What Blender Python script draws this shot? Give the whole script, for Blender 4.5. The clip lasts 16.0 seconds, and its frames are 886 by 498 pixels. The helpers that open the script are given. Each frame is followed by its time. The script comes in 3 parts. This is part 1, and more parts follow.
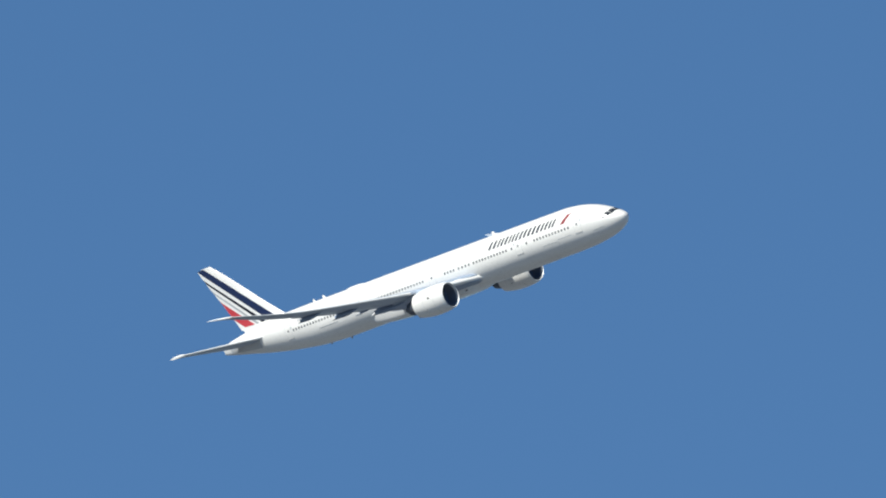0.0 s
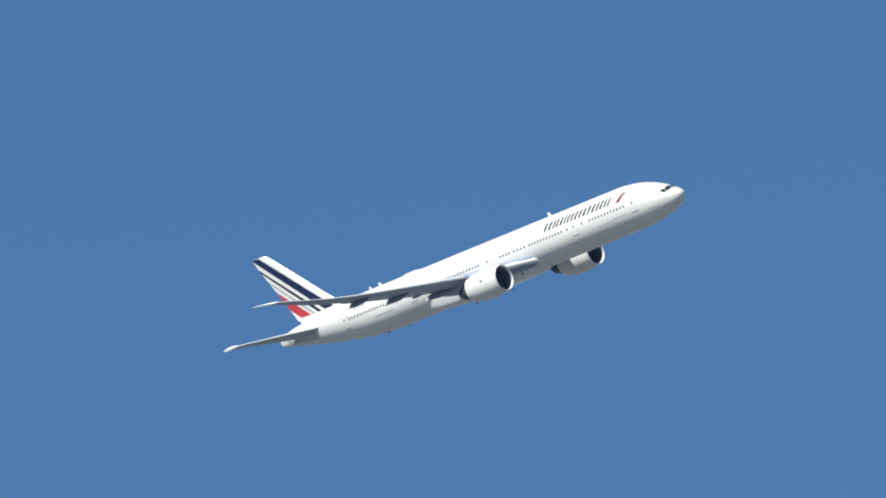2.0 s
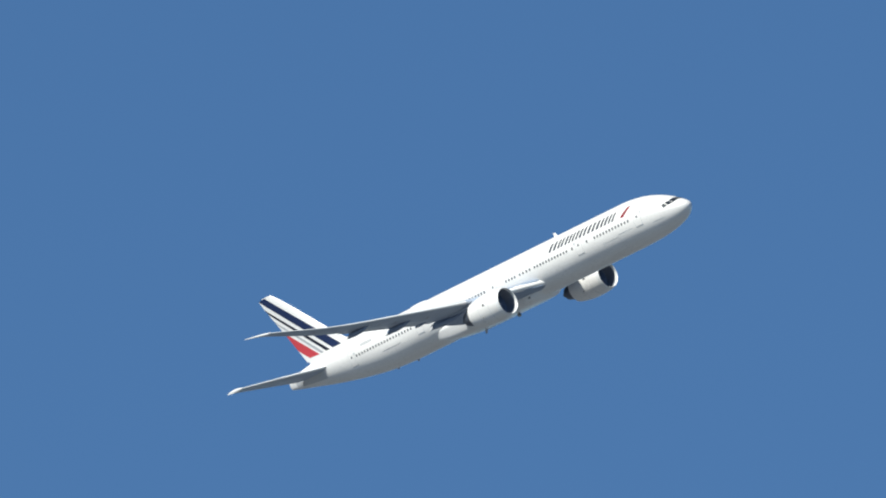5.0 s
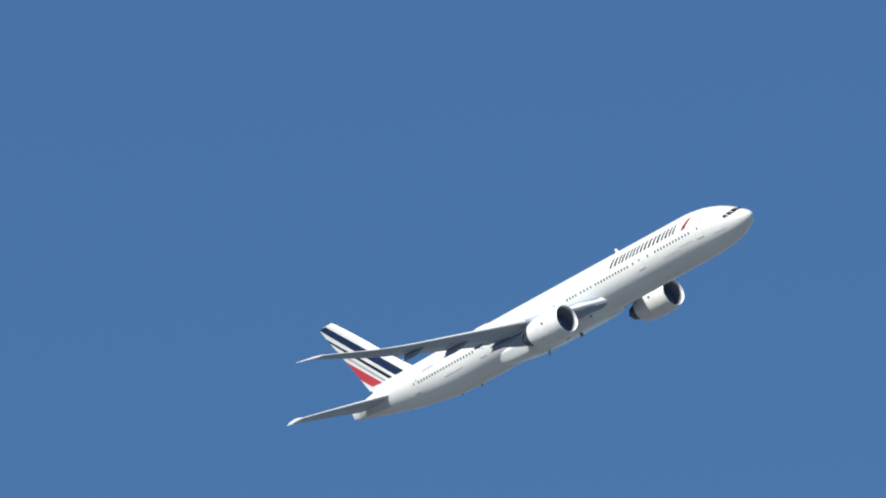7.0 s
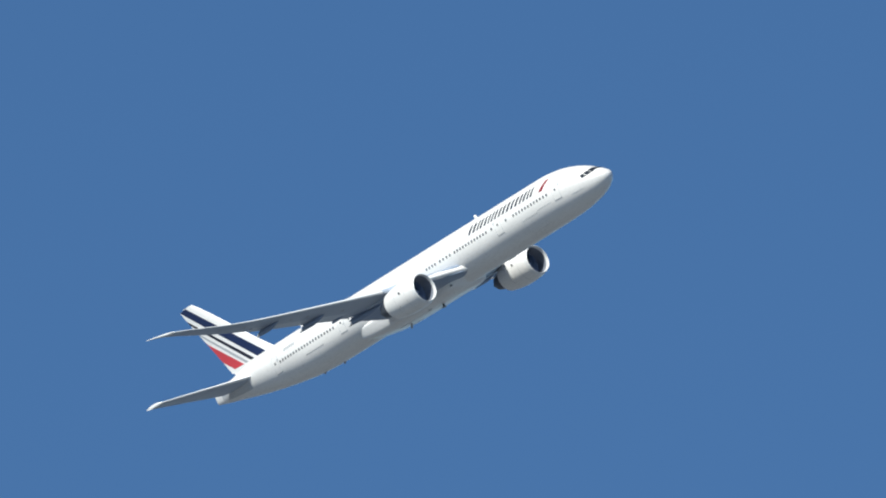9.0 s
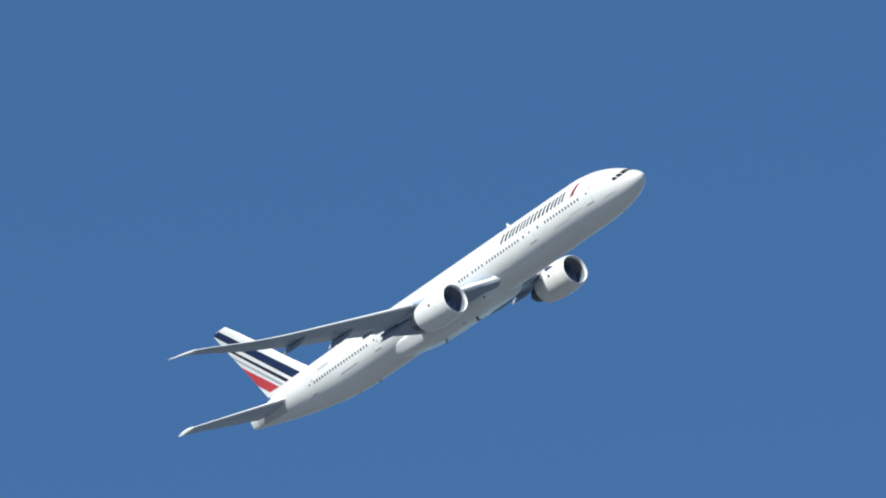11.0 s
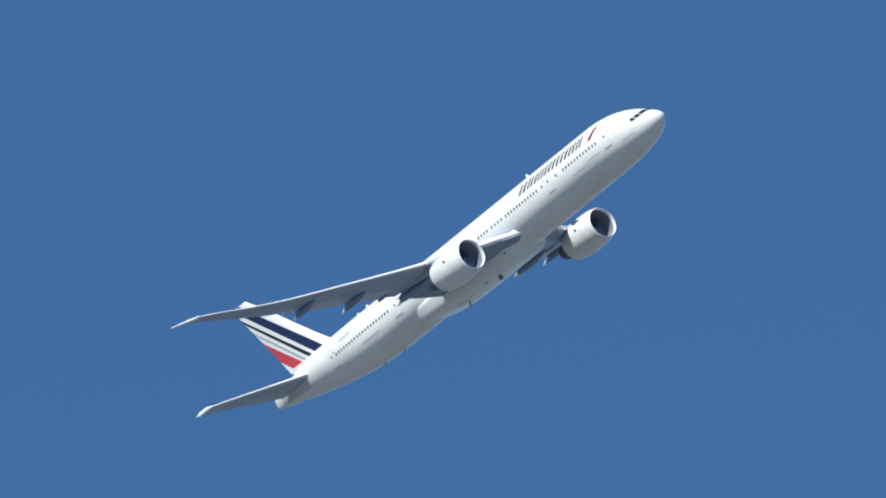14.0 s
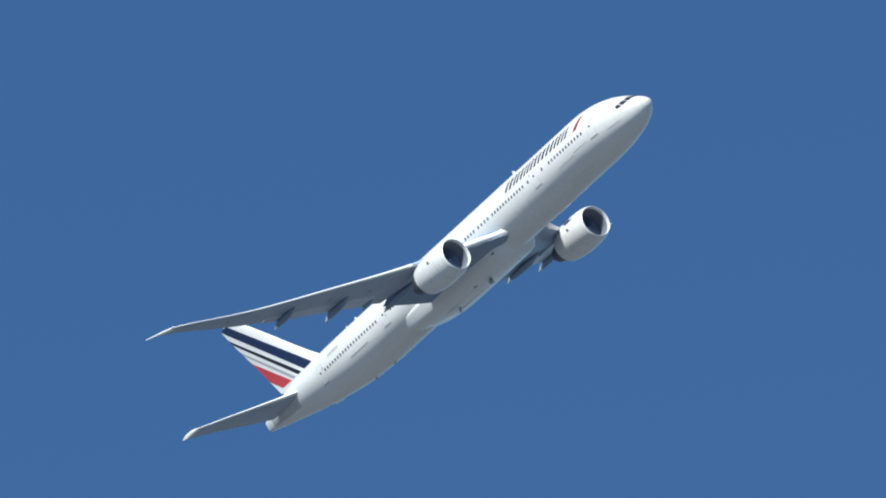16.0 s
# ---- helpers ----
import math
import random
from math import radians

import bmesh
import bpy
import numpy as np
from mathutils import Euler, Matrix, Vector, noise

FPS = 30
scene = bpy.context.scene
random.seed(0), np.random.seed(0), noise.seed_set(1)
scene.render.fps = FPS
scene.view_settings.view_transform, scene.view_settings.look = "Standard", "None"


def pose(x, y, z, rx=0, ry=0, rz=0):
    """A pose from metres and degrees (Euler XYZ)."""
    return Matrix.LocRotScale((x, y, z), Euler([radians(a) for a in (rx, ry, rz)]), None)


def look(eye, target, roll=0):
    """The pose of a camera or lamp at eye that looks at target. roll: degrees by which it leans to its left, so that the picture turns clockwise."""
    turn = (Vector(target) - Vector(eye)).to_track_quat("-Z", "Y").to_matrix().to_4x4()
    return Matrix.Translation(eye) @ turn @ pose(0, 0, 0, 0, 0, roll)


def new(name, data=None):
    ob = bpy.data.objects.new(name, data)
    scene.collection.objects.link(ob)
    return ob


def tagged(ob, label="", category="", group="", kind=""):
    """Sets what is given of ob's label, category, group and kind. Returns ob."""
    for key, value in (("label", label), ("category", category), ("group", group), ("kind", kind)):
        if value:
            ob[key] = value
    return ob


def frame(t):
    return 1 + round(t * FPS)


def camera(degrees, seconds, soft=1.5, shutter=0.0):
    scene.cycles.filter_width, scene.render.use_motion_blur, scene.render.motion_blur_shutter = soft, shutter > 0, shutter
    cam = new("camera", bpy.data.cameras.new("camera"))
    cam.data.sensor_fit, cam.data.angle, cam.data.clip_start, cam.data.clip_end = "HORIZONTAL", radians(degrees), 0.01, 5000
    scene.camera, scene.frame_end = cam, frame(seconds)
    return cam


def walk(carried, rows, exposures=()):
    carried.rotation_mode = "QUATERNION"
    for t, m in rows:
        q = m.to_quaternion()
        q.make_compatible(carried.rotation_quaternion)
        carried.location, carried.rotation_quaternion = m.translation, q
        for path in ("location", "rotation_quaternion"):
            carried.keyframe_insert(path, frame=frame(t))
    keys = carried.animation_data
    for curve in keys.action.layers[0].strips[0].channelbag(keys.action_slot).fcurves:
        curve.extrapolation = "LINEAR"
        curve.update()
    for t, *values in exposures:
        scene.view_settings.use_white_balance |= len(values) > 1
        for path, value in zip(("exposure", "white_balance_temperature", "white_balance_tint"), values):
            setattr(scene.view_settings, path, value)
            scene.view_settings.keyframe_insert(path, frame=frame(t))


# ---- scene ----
# ---- camera: a hand-held long lens on the ground that follows the airliner ----
EYE = (0.0, 0.0, 1.65)
cam = camera(1.56185, 16.0, soft=2.0)
walk(cam, [
    (0, pose(*EYE, 101.56148, -0.27401, -0.08224)),
    (0.2, pose(*EYE, 101.62761, -0.08512, -0.24091)),
    (0.3, pose(*EYE, 101.64077, 0.00677, -0.30789)),
    (0.5, pose(*EYE, 101.67968, 0.19647, -0.47069)),
    (0.7, pose(*EYE, 101.75746, 0.26259, -0.68164)),
    (0.8, pose(*EYE, 101.79705, 0.29592, -0.78831)),
    (1, pose(*EYE, 101.87773, 0.36102, -0.99409)),
    (1.2, pose(*EYE, 101.94407, 0.26144, -1.20615)),
    (1.3, pose(*EYE, 101.95590, 0.21055, -1.30703)),
    (1.5, pose(*EYE, 101.96695, 0.09985, -1.46697)),
    (1.7, pose(*EYE, 102.00329, 0.03921, -1.61886)),
    (1.8, pose(*EYE, 102.02617, 0.01372, -1.71765)),
    (2, pose(*EYE, 102.09986, -0.03611, -1.92077)),
    (2.2, pose(*EYE, 102.18438, -0.04254, -2.14847)),
    (2.3, pose(*EYE, 102.21043, -0.04705, -2.25621)),
    (2.5, pose(*EYE, 102.26821, -0.06017, -2.45283)),
    (2.7, pose(*EYE, 102.34063, 0.02342, -2.61521)),
    (2.8, pose(*EYE, 102.37821, 0.06645, -2.70213)),
    (3, pose(*EYE, 102.45001, 0.15281, -2.87735)),
    (3.2, pose(*EYE, 102.52066, 0.05164, -3.08977)),
    (3.7, pose(*EYE, 102.68362, 0.05973, -3.58084)),
    (4.2, pose(*EYE, 102.85257, 0.06777, -4.07180)),
    (4.8, pose(*EYE, 103.06354, 0.07735, -4.66073)),
    (5.3, pose(*EYE, 103.24640, 0.08527, -5.15125)),
    (5.5, pose(*EYE, 103.30252, -0.09922, -5.35105)),
    (5.7, pose(*EYE, 103.39153, -0.13679, -5.54789)),
    (5.8, pose(*EYE, 103.44125, -0.15223, -5.66032)),
    (6, pose(*EYE, 103.53707, -0.18365, -5.88282)),
    (6.2, pose(*EYE, 103.63830, -0.14905, -6.08506)),
    (6.3, pose(*EYE, 103.68558, -0.13287, -6.18150)),
    (6.5, pose(*EYE, 103.77261, -0.10898, -6.33979)),
    (6.7, pose(*EYE, 103.85267, -0.15782, -6.52794)),
    (6.8, pose(*EYE, 103.89188, -0.18253, -6.62093)),
    (7, pose(*EYE, 103.96634, -0.22922, -6.81808)),
    (7.2, pose(*EYE, 104.04989, -0.22743, -7.04180)),
    (7.3, pose(*EYE, 104.09168, -0.22708, -7.15137)),
    (7.5, pose(*EYE, 104.16124, -0.22586, -7.37238)),
    (7.7, pose(*EYE, 104.23661, -0.05826, -7.58626)),
    (7.8, pose(*EYE, 104.26720, 0.02852, -7.70465)),
    (8, pose(*EYE, 104.34214, 0.19666, -7.91955)),
    (8.2, pose(*EYE, 104.43355, 0.05954, -8.19908)),
    (8.7, pose(*EYE, 104.66810, 0.12755, -8.67290)),
    (9.2, pose(*EYE, 104.90927, 0.19539, -9.14586)),
    (9.8, pose(*EYE, 105.20740, 0.27654, -9.71226)),
    (10.3, pose(*EYE, 105.46314, 0.34394, -10.18332)),
    (10.5, pose(*EYE, 105.57147, 0.51950, -10.28993)),
    (10.7, pose(*EYE, 105.68275, 0.38321, -10.51827)),
    (10.8, pose(*EYE, 105.73129, 0.31381, -10.62801)),
    (11, pose(*EYE, 105.83635, 0.17994, -10.86501)),
    (11.2, pose(*EYE, 105.97040, 0.03670, -11.10892)),
    (11.3, pose(*EYE, 106.02539, -0.03502, -11.23045)),
    (11.5, pose(*EYE, 106.16227, -0.17866, -11.47285)),
    (11.7, pose(*EYE, 106.27388, -0.27272, -11.72146)),
    (11.8, pose(*EYE, 106.29838, -0.31941, -11.84681)),
    (12, pose(*EYE, 106.38454, -0.41820, -12.07890)),
    (12.2, pose(*EYE, 106.49780, -0.23279, -12.20039)),
    (12.3, pose(*EYE, 106.55958, -0.13842, -12.26686)),
    (12.5, pose(*EYE, 106.67929, 0.04832, -12.39318)),
    (12.7, pose(*EYE, 106.77597, 0.07107, -12.58386)),
    (12.8, pose(*EYE, 106.84191, 0.08240, -12.67903)),
    (13, pose(*EYE, 106.93754, 0.10824, -12.87985)),
    (13.2, pose(*EYE, 107.02880, -0.01061, -13.10222)),
    (13.3, pose(*EYE, 107.07278, -0.07279, -13.20449)),
    (13.5, pose(*EYE, 107.19142, -0.18943, -13.43432)),
    (13.7, pose(*EYE, 107.29817, -0.02102, -13.56118)),
    (13.8, pose(*EYE, 107.35188, 0.06560, -13.63246)),
    (14, pose(*EYE, 107.47539, 0.23634, -13.76707)),
    (14.2, pose(*EYE, 107.59684, 0.14309, -13.96721)),
    (14.3, pose(*EYE, 107.66051, 0.09789, -14.07190)),
    (14.5, pose(*EYE, 107.75860, 0.00855, -14.28476)),
    (14.7, pose(*EYE, 107.87318, -0.03531, -14.47400)),
    (14.8, pose(*EYE, 107.93902, -0.05674, -14.57029)),
    (15, pose(*EYE, 108.09771, -0.09067, -14.79047)),
    (15.2, pose(*EYE, 108.26191, -0.15074, -15.01921)),
    (15.3, pose(*EYE, 108.32386, -0.17855, -15.14023)),
    (15.5, pose(*EYE, 108.46242, -0.23997, -15.36466)),
    (15.7, pose(*EYE, 108.60238, -0.02169, -15.49223)),
    (15.8, pose(*EYE, 108.66069, 0.09382, -15.57483)),
    (16, pose(*EYE, 108.79498, 0.32206, -15.73147)),
], exposures=[(0, 0.36, 5990, -3), (8, 0.385, 5910, -3), (16, 0.415, 5610, -4)])

# ---- sky, sun ----
SUN_AZIMUTH, SUN_HEIGHT = 225.5, 40.0      # degrees clockwise from +Y, and above the horizon
world = bpy.data.worlds.new("sky")
scene.world = world
world.use_nodes = True
nt = world.node_tree
sky = nt.nodes.new("ShaderNodeTexSky")
sky.sky_type = "NISHITA"
sky.sun_disc = False
sky.sun_elevation, sky.sun_rotation = radians(SUN_HEIGHT), radians(SUN_AZIMUTH)
sky.altitude, sky.air_density, sky.dust_density, sky.ozone_density = 200, 0.55, 0.0, 6.0
nt.links.new(sky.outputs["Color"], nt.nodes["Background"].inputs["Color"])
nt.nodes["Background"].inputs["Strength"].default_value = 0.0690

sun_data = bpy.data.lights.new("sun", "SUN")
sun_data.energy, sun_data.angle, sun_data.color = 5.0, radians(0.53), (0.985, 0.862, 0.775)
sun = new("sun", sun_data)
a, h = radians(SUN_AZIMUTH), radians(SUN_HEIGHT)
sun.matrix_world = look((0, 0, 0), (-math.sin(a) * math.cos(h), -math.cos(a) * math.cos(h), -math.sin(h)))


# ---- materials ----
def paint(name, colour, rough=0.35, metal=0.0, wear=0.06, scale=0.6, coat=0.0, streak=True):
    """Painted or metal skin: colour uneven at two scales, slightly wavy, streaked along the airflow."""
    m = bpy.data.materials.new(name)
    m.use_nodes = True
    n, l = m.node_tree.nodes, m.node_tree.links
    b = n["Principled BSDF"]
    b.inputs["Metallic"].default_value = metal
    b.inputs["Coat Weight"].default_value = coat
    b.inputs["Coat Roughness"].default_value = 0.12
    co = n.new("ShaderNodeTexCoord")
    mp = n.new("ShaderNodeMapping")
    mp.inputs["Scale"].default_value = (0.25, 1, 1) if streak else (1, 1, 1)
    l.new(co.outputs["Object"], mp.inputs["Vector"])
    big, small = n.new("ShaderNodeTexNoise"), n.new("ShaderNodeTexNoise")
    big.inputs["Scale"].default_value, small.inputs["Scale"].default_value = scale, scale * 14
    big.inputs["Detail"].default_value = small.inputs["Detail"].default_value = 4
    for t in (big, small):
        l.new(mp.outputs["Vector"], t.inputs["Vector"])
    add = n.new("ShaderNodeMath")
    add.operation = "ADD"
    l.new(big.outputs["Fac"], add.inputs[0])
    l.new(small.outputs["Fac"], add.inputs[1])
    ramp = n.new("ShaderNodeMapRange")
    ramp.inputs["From Min"].default_value, ramp.inputs["From Max"].default_value = 0.7, 1.3
    ramp.inputs["To Min"].default_value, ramp.inputs["To Max"].default_value = 1 - wear, 1 + wear * 0.3
    l.new(add.outputs[0], ramp.inputs["Value"])
    mix = n.new("ShaderNodeVectorMath")
    mix.operation = "SCALE"
    mix.inputs[0].default_value = colour
    l.new(ramp.outputs["Result"], mix.inputs["Scale"])
    l.new(mix.outputs["Vector"], b.inputs["Base Color"])
    rr = n.new("ShaderNodeMapRange")
    rr.inputs["From Min"].default_value, rr.inputs["From Max"].default_value = 0.35, 0.65
    rr.inputs["To Min"].default_value, rr.inputs["To Max"].default_value = max(rough - 0.07, 0.02), rough + 0.09
    l.new(small.outputs["Fac"], rr.inputs["Value"])
    l.new(rr.outputs["Result"], b.inputs["Roughness"])
    bump = n.new("ShaderNodeBump")
    bump.inputs["Strength"].default_value, bump.inputs["Distance"].default_value = 0.12, 0.01
    l.new(big.outputs["Fac"], bump.inputs["Height"])
    l.new(bump.outputs["Normal"], b.inputs["Normal"])
    return m


WHITE = paint("white_paint", (0.82, 0.805, 0.782), 0.34, wear=0.09, coat=0.25)
GREY = paint("wing_grey_paint", (0.39, 0.45, 0.55), 0.42, wear=0.16)
FLAPGREY = paint("flap_grey_paint", (0.56, 0.61, 0.68), 0.42, wear=0.14)
# darkened copy of the wing grey, with the inner wing's shade mixed in
INNERSHADE = paint("inner_wing_shaded_grey", (0.265, 0.325, 0.43), 0.42, wear=0.16)
# wing grey made darker and bluer, to carry skylit shade in the colour
SHADEDGREY = paint("shaded_blue_grey", (0.215, 0.28, 0.41), 0.42, wear=0.14)
DARKGREY = paint("soiled_grey_paint", (0.36, 0.37, 0.38), 0.5, wear=0.2)
LIP = paint("polished_edge_metal", (0.80, 0.80, 0.795), 0.42, metal=0.12, wear=0.08)
HOT = paint("heat_stained_metal", (0.11, 0.125, 0.16), 0.4, metal=0.5, wear=0.3)
NAVY = paint("navy_paint", (0.009, 0.020, 0.072), 0.35, coat=0.2)
BLACKBLUE = paint("blue_black_paint", (0.012, 0.014, 0.03), 0.35)
SILVER = paint("silver_grey_paint", (0.38, 0.39, 0.41), 0.4)
RED = paint("red_paint", (0.50, 0.05, 0.065), 0.35, coat=0.2)
DARKRED = paint("dark_red_paint", (0.22, 0.014, 0.022), 0.4)
INK = paint("lettering_paint", (0.02, 0.024, 0.04), 0.4)
SEAM = paint("seam_grey", (0.56, 0.57, 0.58), 0.55, wear=0.2)
SEAMDARK = paint("seam_dark", (0.16, 0.165, 0.17), 0.6, wear=0.2)
GLASS = paint("dark_glazing", (0.035, 0.04, 0.05), 0.2, wear=0.1)
FANDARK = paint("fan_blade_composite", (0.15, 0.21, 0.35), 0.5, metal=0.2, wear=0.2)
DUCT = paint("inlet_liner", (0.20, 0.22, 0.27), 0.45, wear=0.1)
CABIN = paint("cabin_glazing", (0.10, 0.105, 0.115), 0.25, wear=0.1)
RUBBER = paint("dark_gap", (0.02, 0.02, 0.022), 0.7)


def land_material():
    """Fields, woods and built-up land, for the ground far below."""
    m = bpy.data.materials.new("farmland")
    m.use_nodes = True
    n, l = m.node_tree.nodes, m.node_tree.links
    b = n["Principled BSDF"]
    b.inputs["Roughness"].default_value = 0.95
    co = n.new("ShaderNodeTexCoord")
    vor = n.new("ShaderNodeTexVoronoi")
    vor.inputs["Scale"].default_value = 0.004
    noi = n.new("ShaderNodeTexNoise")
    noi.inputs["Scale"].default_value, noi.inputs["Detail"].default_value = 0.02, 8
    l.new(co.outputs["Object"], vor.inputs["Vector"])
    l.new(co.outputs["Object"], noi.inputs["Vector"])
    ramp = n.new("ShaderNodeValToRGB")
    ramp.color_ramp.elements[0].color = (0.065, 0.073, 0.083, 1)
    ramp.color_ramp.elements[1].color = (0.173, 0.185, 0.200, 1)
    e = ramp.color_ramp.elements.new(0.45)
    e.color = (0.112, 0.124, 0.140, 1)
    sep = n.new("ShaderNodeSeparateColor")
    l.new(vor.outputs["Color"], sep.inputs["Color"])
    mix = n.new("ShaderNodeMath")
    mix.operation = "MULTIPLY_ADD"
    mix.inputs[1].default_value = 0.6
    l.new(noi.outputs["Fac"], mix.inputs[0])
    mul = n.new("ShaderNodeMath")
    mul.operation = "MULTIPLY"
    mul.inputs[1].default_value = 0.5
    l.new(sep.outputs["Red"], mul.inputs[0])
    l.new(mul.outputs[0], mix.inputs[2])
    l.new(mix.outputs[0], ramp.inputs["Fac"])
    grain = n.new("ShaderNodeTexNoise")
    grain.inputs["Scale"].default_value, grain.inputs["Detail"].default_value = 1.7, 10
    l.new(co.outputs["Object"], grain.inputs["Vector"])
    speck = n.new("ShaderNodeMapRange")
    speck.inputs["From Min"].default_value, speck.inputs["From Max"].default_value = 0.3, 0.7
    speck.inputs["To Min"].default_value, speck.inputs["To Max"].default_value = 0.65, 1.35
    l.new(grain.outputs["Fac"], speck.inputs["Value"])
    tone = n.new("ShaderNodeVectorMath")
    tone.operation = "SCALE"
    l.new(ramp.outputs["Color"], tone.inputs[0])
    l.new(speck.outputs["Result"], tone.inputs["Scale"])
    l.new(tone.outputs["Vector"], b.inputs["Base Color"])
    bump = n.new("ShaderNodeBump")
    bump.inputs["Strength"].default_value, bump.inputs["Distance"].default_value = 0.4, 0.05
    l.new(grain.outputs["Fac"], bump.inputs["Height"])
    l.new(bump.outputs["Normal"], b.inputs["Normal"])
    return m


# ---- ground ----
def build_ground(radius=30000.0):
    bm = bmesh.new()
    rings = [0.0, 30, 120, 500, 2000, 8000, radius]
    seg = 64
    last = [bm.verts.new((0, 0, 0))]
    for r in rings[1:]:
        ring = [bm.verts.new((r * math.cos(2 * math.pi * k / seg), r * math.sin(2 * math.pi * k / seg), 0)) for k in range(seg)]
        for k in range(seg):
            j = (k + 1) % seg
            bm.faces.new((last[0], ring[k], ring[j]) if len(last) == 1 else (last[k], ring[k], ring[j], last[j]))
        last = ring
    me = bpy.data.meshes.new("ground")
    bm.to_mesh(me)
    bm.free()
    me.materials.append(land_material())
    return tagged(new("ground", me), "flat open grey land reaching the horizon", "ground", kind="structure")


build_ground()


# ---- mesh helpers ----
def finish(bm, material, smooth=True, flip=False):
    bmesh.ops.recalc_face_normals(bm, faces=bm.faces)
    me = bpy.data.meshes.new("mesh")
    if smooth:
        for f in bm.faces:
            f.smooth = True
        for e in bm.edges:
            if len(e.link_faces) == 2 and e.calc_face_angle(0) > radians(38):
                e.smooth = False
    bm.to_mesh(me)
    bm.free()
    me.materials.append(material)
    return me


def part(name, bm, material, parent, label="", smooth=True):
    ob = new(name, finish(bm, material, smooth) if isinstance(bm, bmesh.types.BMesh) else bm)
    ob.parent = parent
    if label:
        tagged(ob, label)
    return ob


def loft(rings, closed=True, cap=True):
    """A skin over rings of points; a ring of one point closes to a tip."""
    bm = bmesh.new()
    rows = [[bm.verts.new(p) for p in ring] for ring in rings]
    for r0, r1 in zip(rows, rows[1:]):
        n = max(len(r0), len(r1))
        for k in range(n if closed else n - 1):
            j = (k + 1) % n
            if len(r0) == 1:
                bm.faces.new((r0[0], r1[k], r1[j]))
            elif len(r1) == 1:
                bm.faces.new((r0[k], r1[0], r0[j]))
            else:
                bm.faces.new((r0[k], r1[k], r1[j], r0[j]))
    if cap and closed:
        for r in (rows[0], rows[-1]):
            if len(r) > 2:
                bm.faces.new(r)
    return bm


def slab(grid, thick, normal):
    """A thin curved plate: a grid of points pushed out by thick along the normals that normal(i, j) gives."""
    bm = bmesh.new()
    ni, nj = len(grid), len(grid[0])
    top = [[bm.verts.new(Vector(grid[i][j]) + normal(i, j) * thick) for j in range(nj)] for i in range(ni)]
    bot = [[bm.verts.new(Vector(grid[i][j]) - normal(i, j) * 0.01) for j in range(nj)] for i in range(ni)]
    for i in range(ni - 1):
        for j in range(nj - 1):
            bm.faces.new((top[i][j], top[i + 1][j], top[i + 1][j + 1], top[i][j + 1]))
            bm.faces.new((bot[i][j], bot[i][j + 1], bot[i + 1][j + 1], bot[i + 1][j]))
    edge = [(i, 0) for i in range(ni)] + [(ni - 1, j) for j in range(1, nj)] + [(i, nj - 1) for i in range(ni - 2, -1, -1)] + [(0, j) for j in range(nj - 2, 0, -1)]
    for (a0, b0), (a1, b1) in zip(edge, edge[1:] + edge[:1]):
        bm.faces.new((top[a0][b0], bot[a0][b0], bot[a1][b1], top[a1][b1]))
    return bm


def curve_through(xs, ys):
    """A smooth, non-overshooting curve through the table."""
    xs, ys = np.array(xs, float), np.array(ys, float)
    d = np.diff(ys) / np.diff(xs)
    m = np.r_[d[0], [0 if p * q <= 0 else 2 * p * q / (p + q) for p, q in zip(d, d[1:])], d[-1]]

    def at(x):
        x = min(max(x, xs[0]), xs[-1])
        k = min(int(np.searchsorted(xs, x, "right")) - 1, len(xs) - 2)
        w = xs[k + 1] - xs[k]
        t = (x - xs[k]) / w
        return float((2 * t ** 3 - 3 * t * t + 1) * ys[k] + (t ** 3 - 2 * t * t + t) * w * m[k] + (3 * t * t - 2 * t ** 3) * ys[k + 1] + (t ** 3 - t * t) * w * m[k + 1])
    return at


# ---- the airliner: x forward, y to its left, z up; stations s are metres behind the nose ----
MID = 36.0
airliner = new("airliner")
tagged(airliner, "white twin-engine wide-body jet airliner with striped tail, climbing in a turn", "airplane")

# fuselage profile by the root of the station, so that the nose is blunt
_s = [0.2, 0.32, 0.58, 1.02, 1.66, 2.4, 3.3, 4.4, 5.8, 7.5, 10, 30, 51, 55, 60, 65, 69, 71.4, 72.75]
_root = [math.sqrt(v) for v in _s]
top_of = curve_through(_root, [-0.66, -0.34, -0.06, 0.27, 0.66, 1.10, 1.57, 2.05, 2.50, 2.85, 3.08, 3.1, 3.1, 3.1, 3.06, 2.80, 2.27, 1.86, 1.58])
low_of = curve_through(_root, [-0.66, -1.04, -1.38, -1.74, -2.08, -2.36, -2.58, -2.77, -2.94, -3.05, -3.1, -3.1, -3.1, -2.95, -2.34, -1.42, -0.50, 0.06, 0.40])
wide_of = curve_through(_root, [0.0, 0.48, 0.86, 1.24, 1.62, 1.95, 2.25, 2.53, 2.79, 2.98, 3.1, 3.1, 3.1, 3.0, 2.62, 1.98, 1.24, 0.66, 0.30])
axis_of = curve_through(_root, [-0.66, -0.64, -0.60, -0.54, -0.46, -0.38, -0.3, -0.22, -0.14, -0.06, 0, 0, 0, 0.12, 0.5, 0.95, 1.12, 1.15, 1.15])


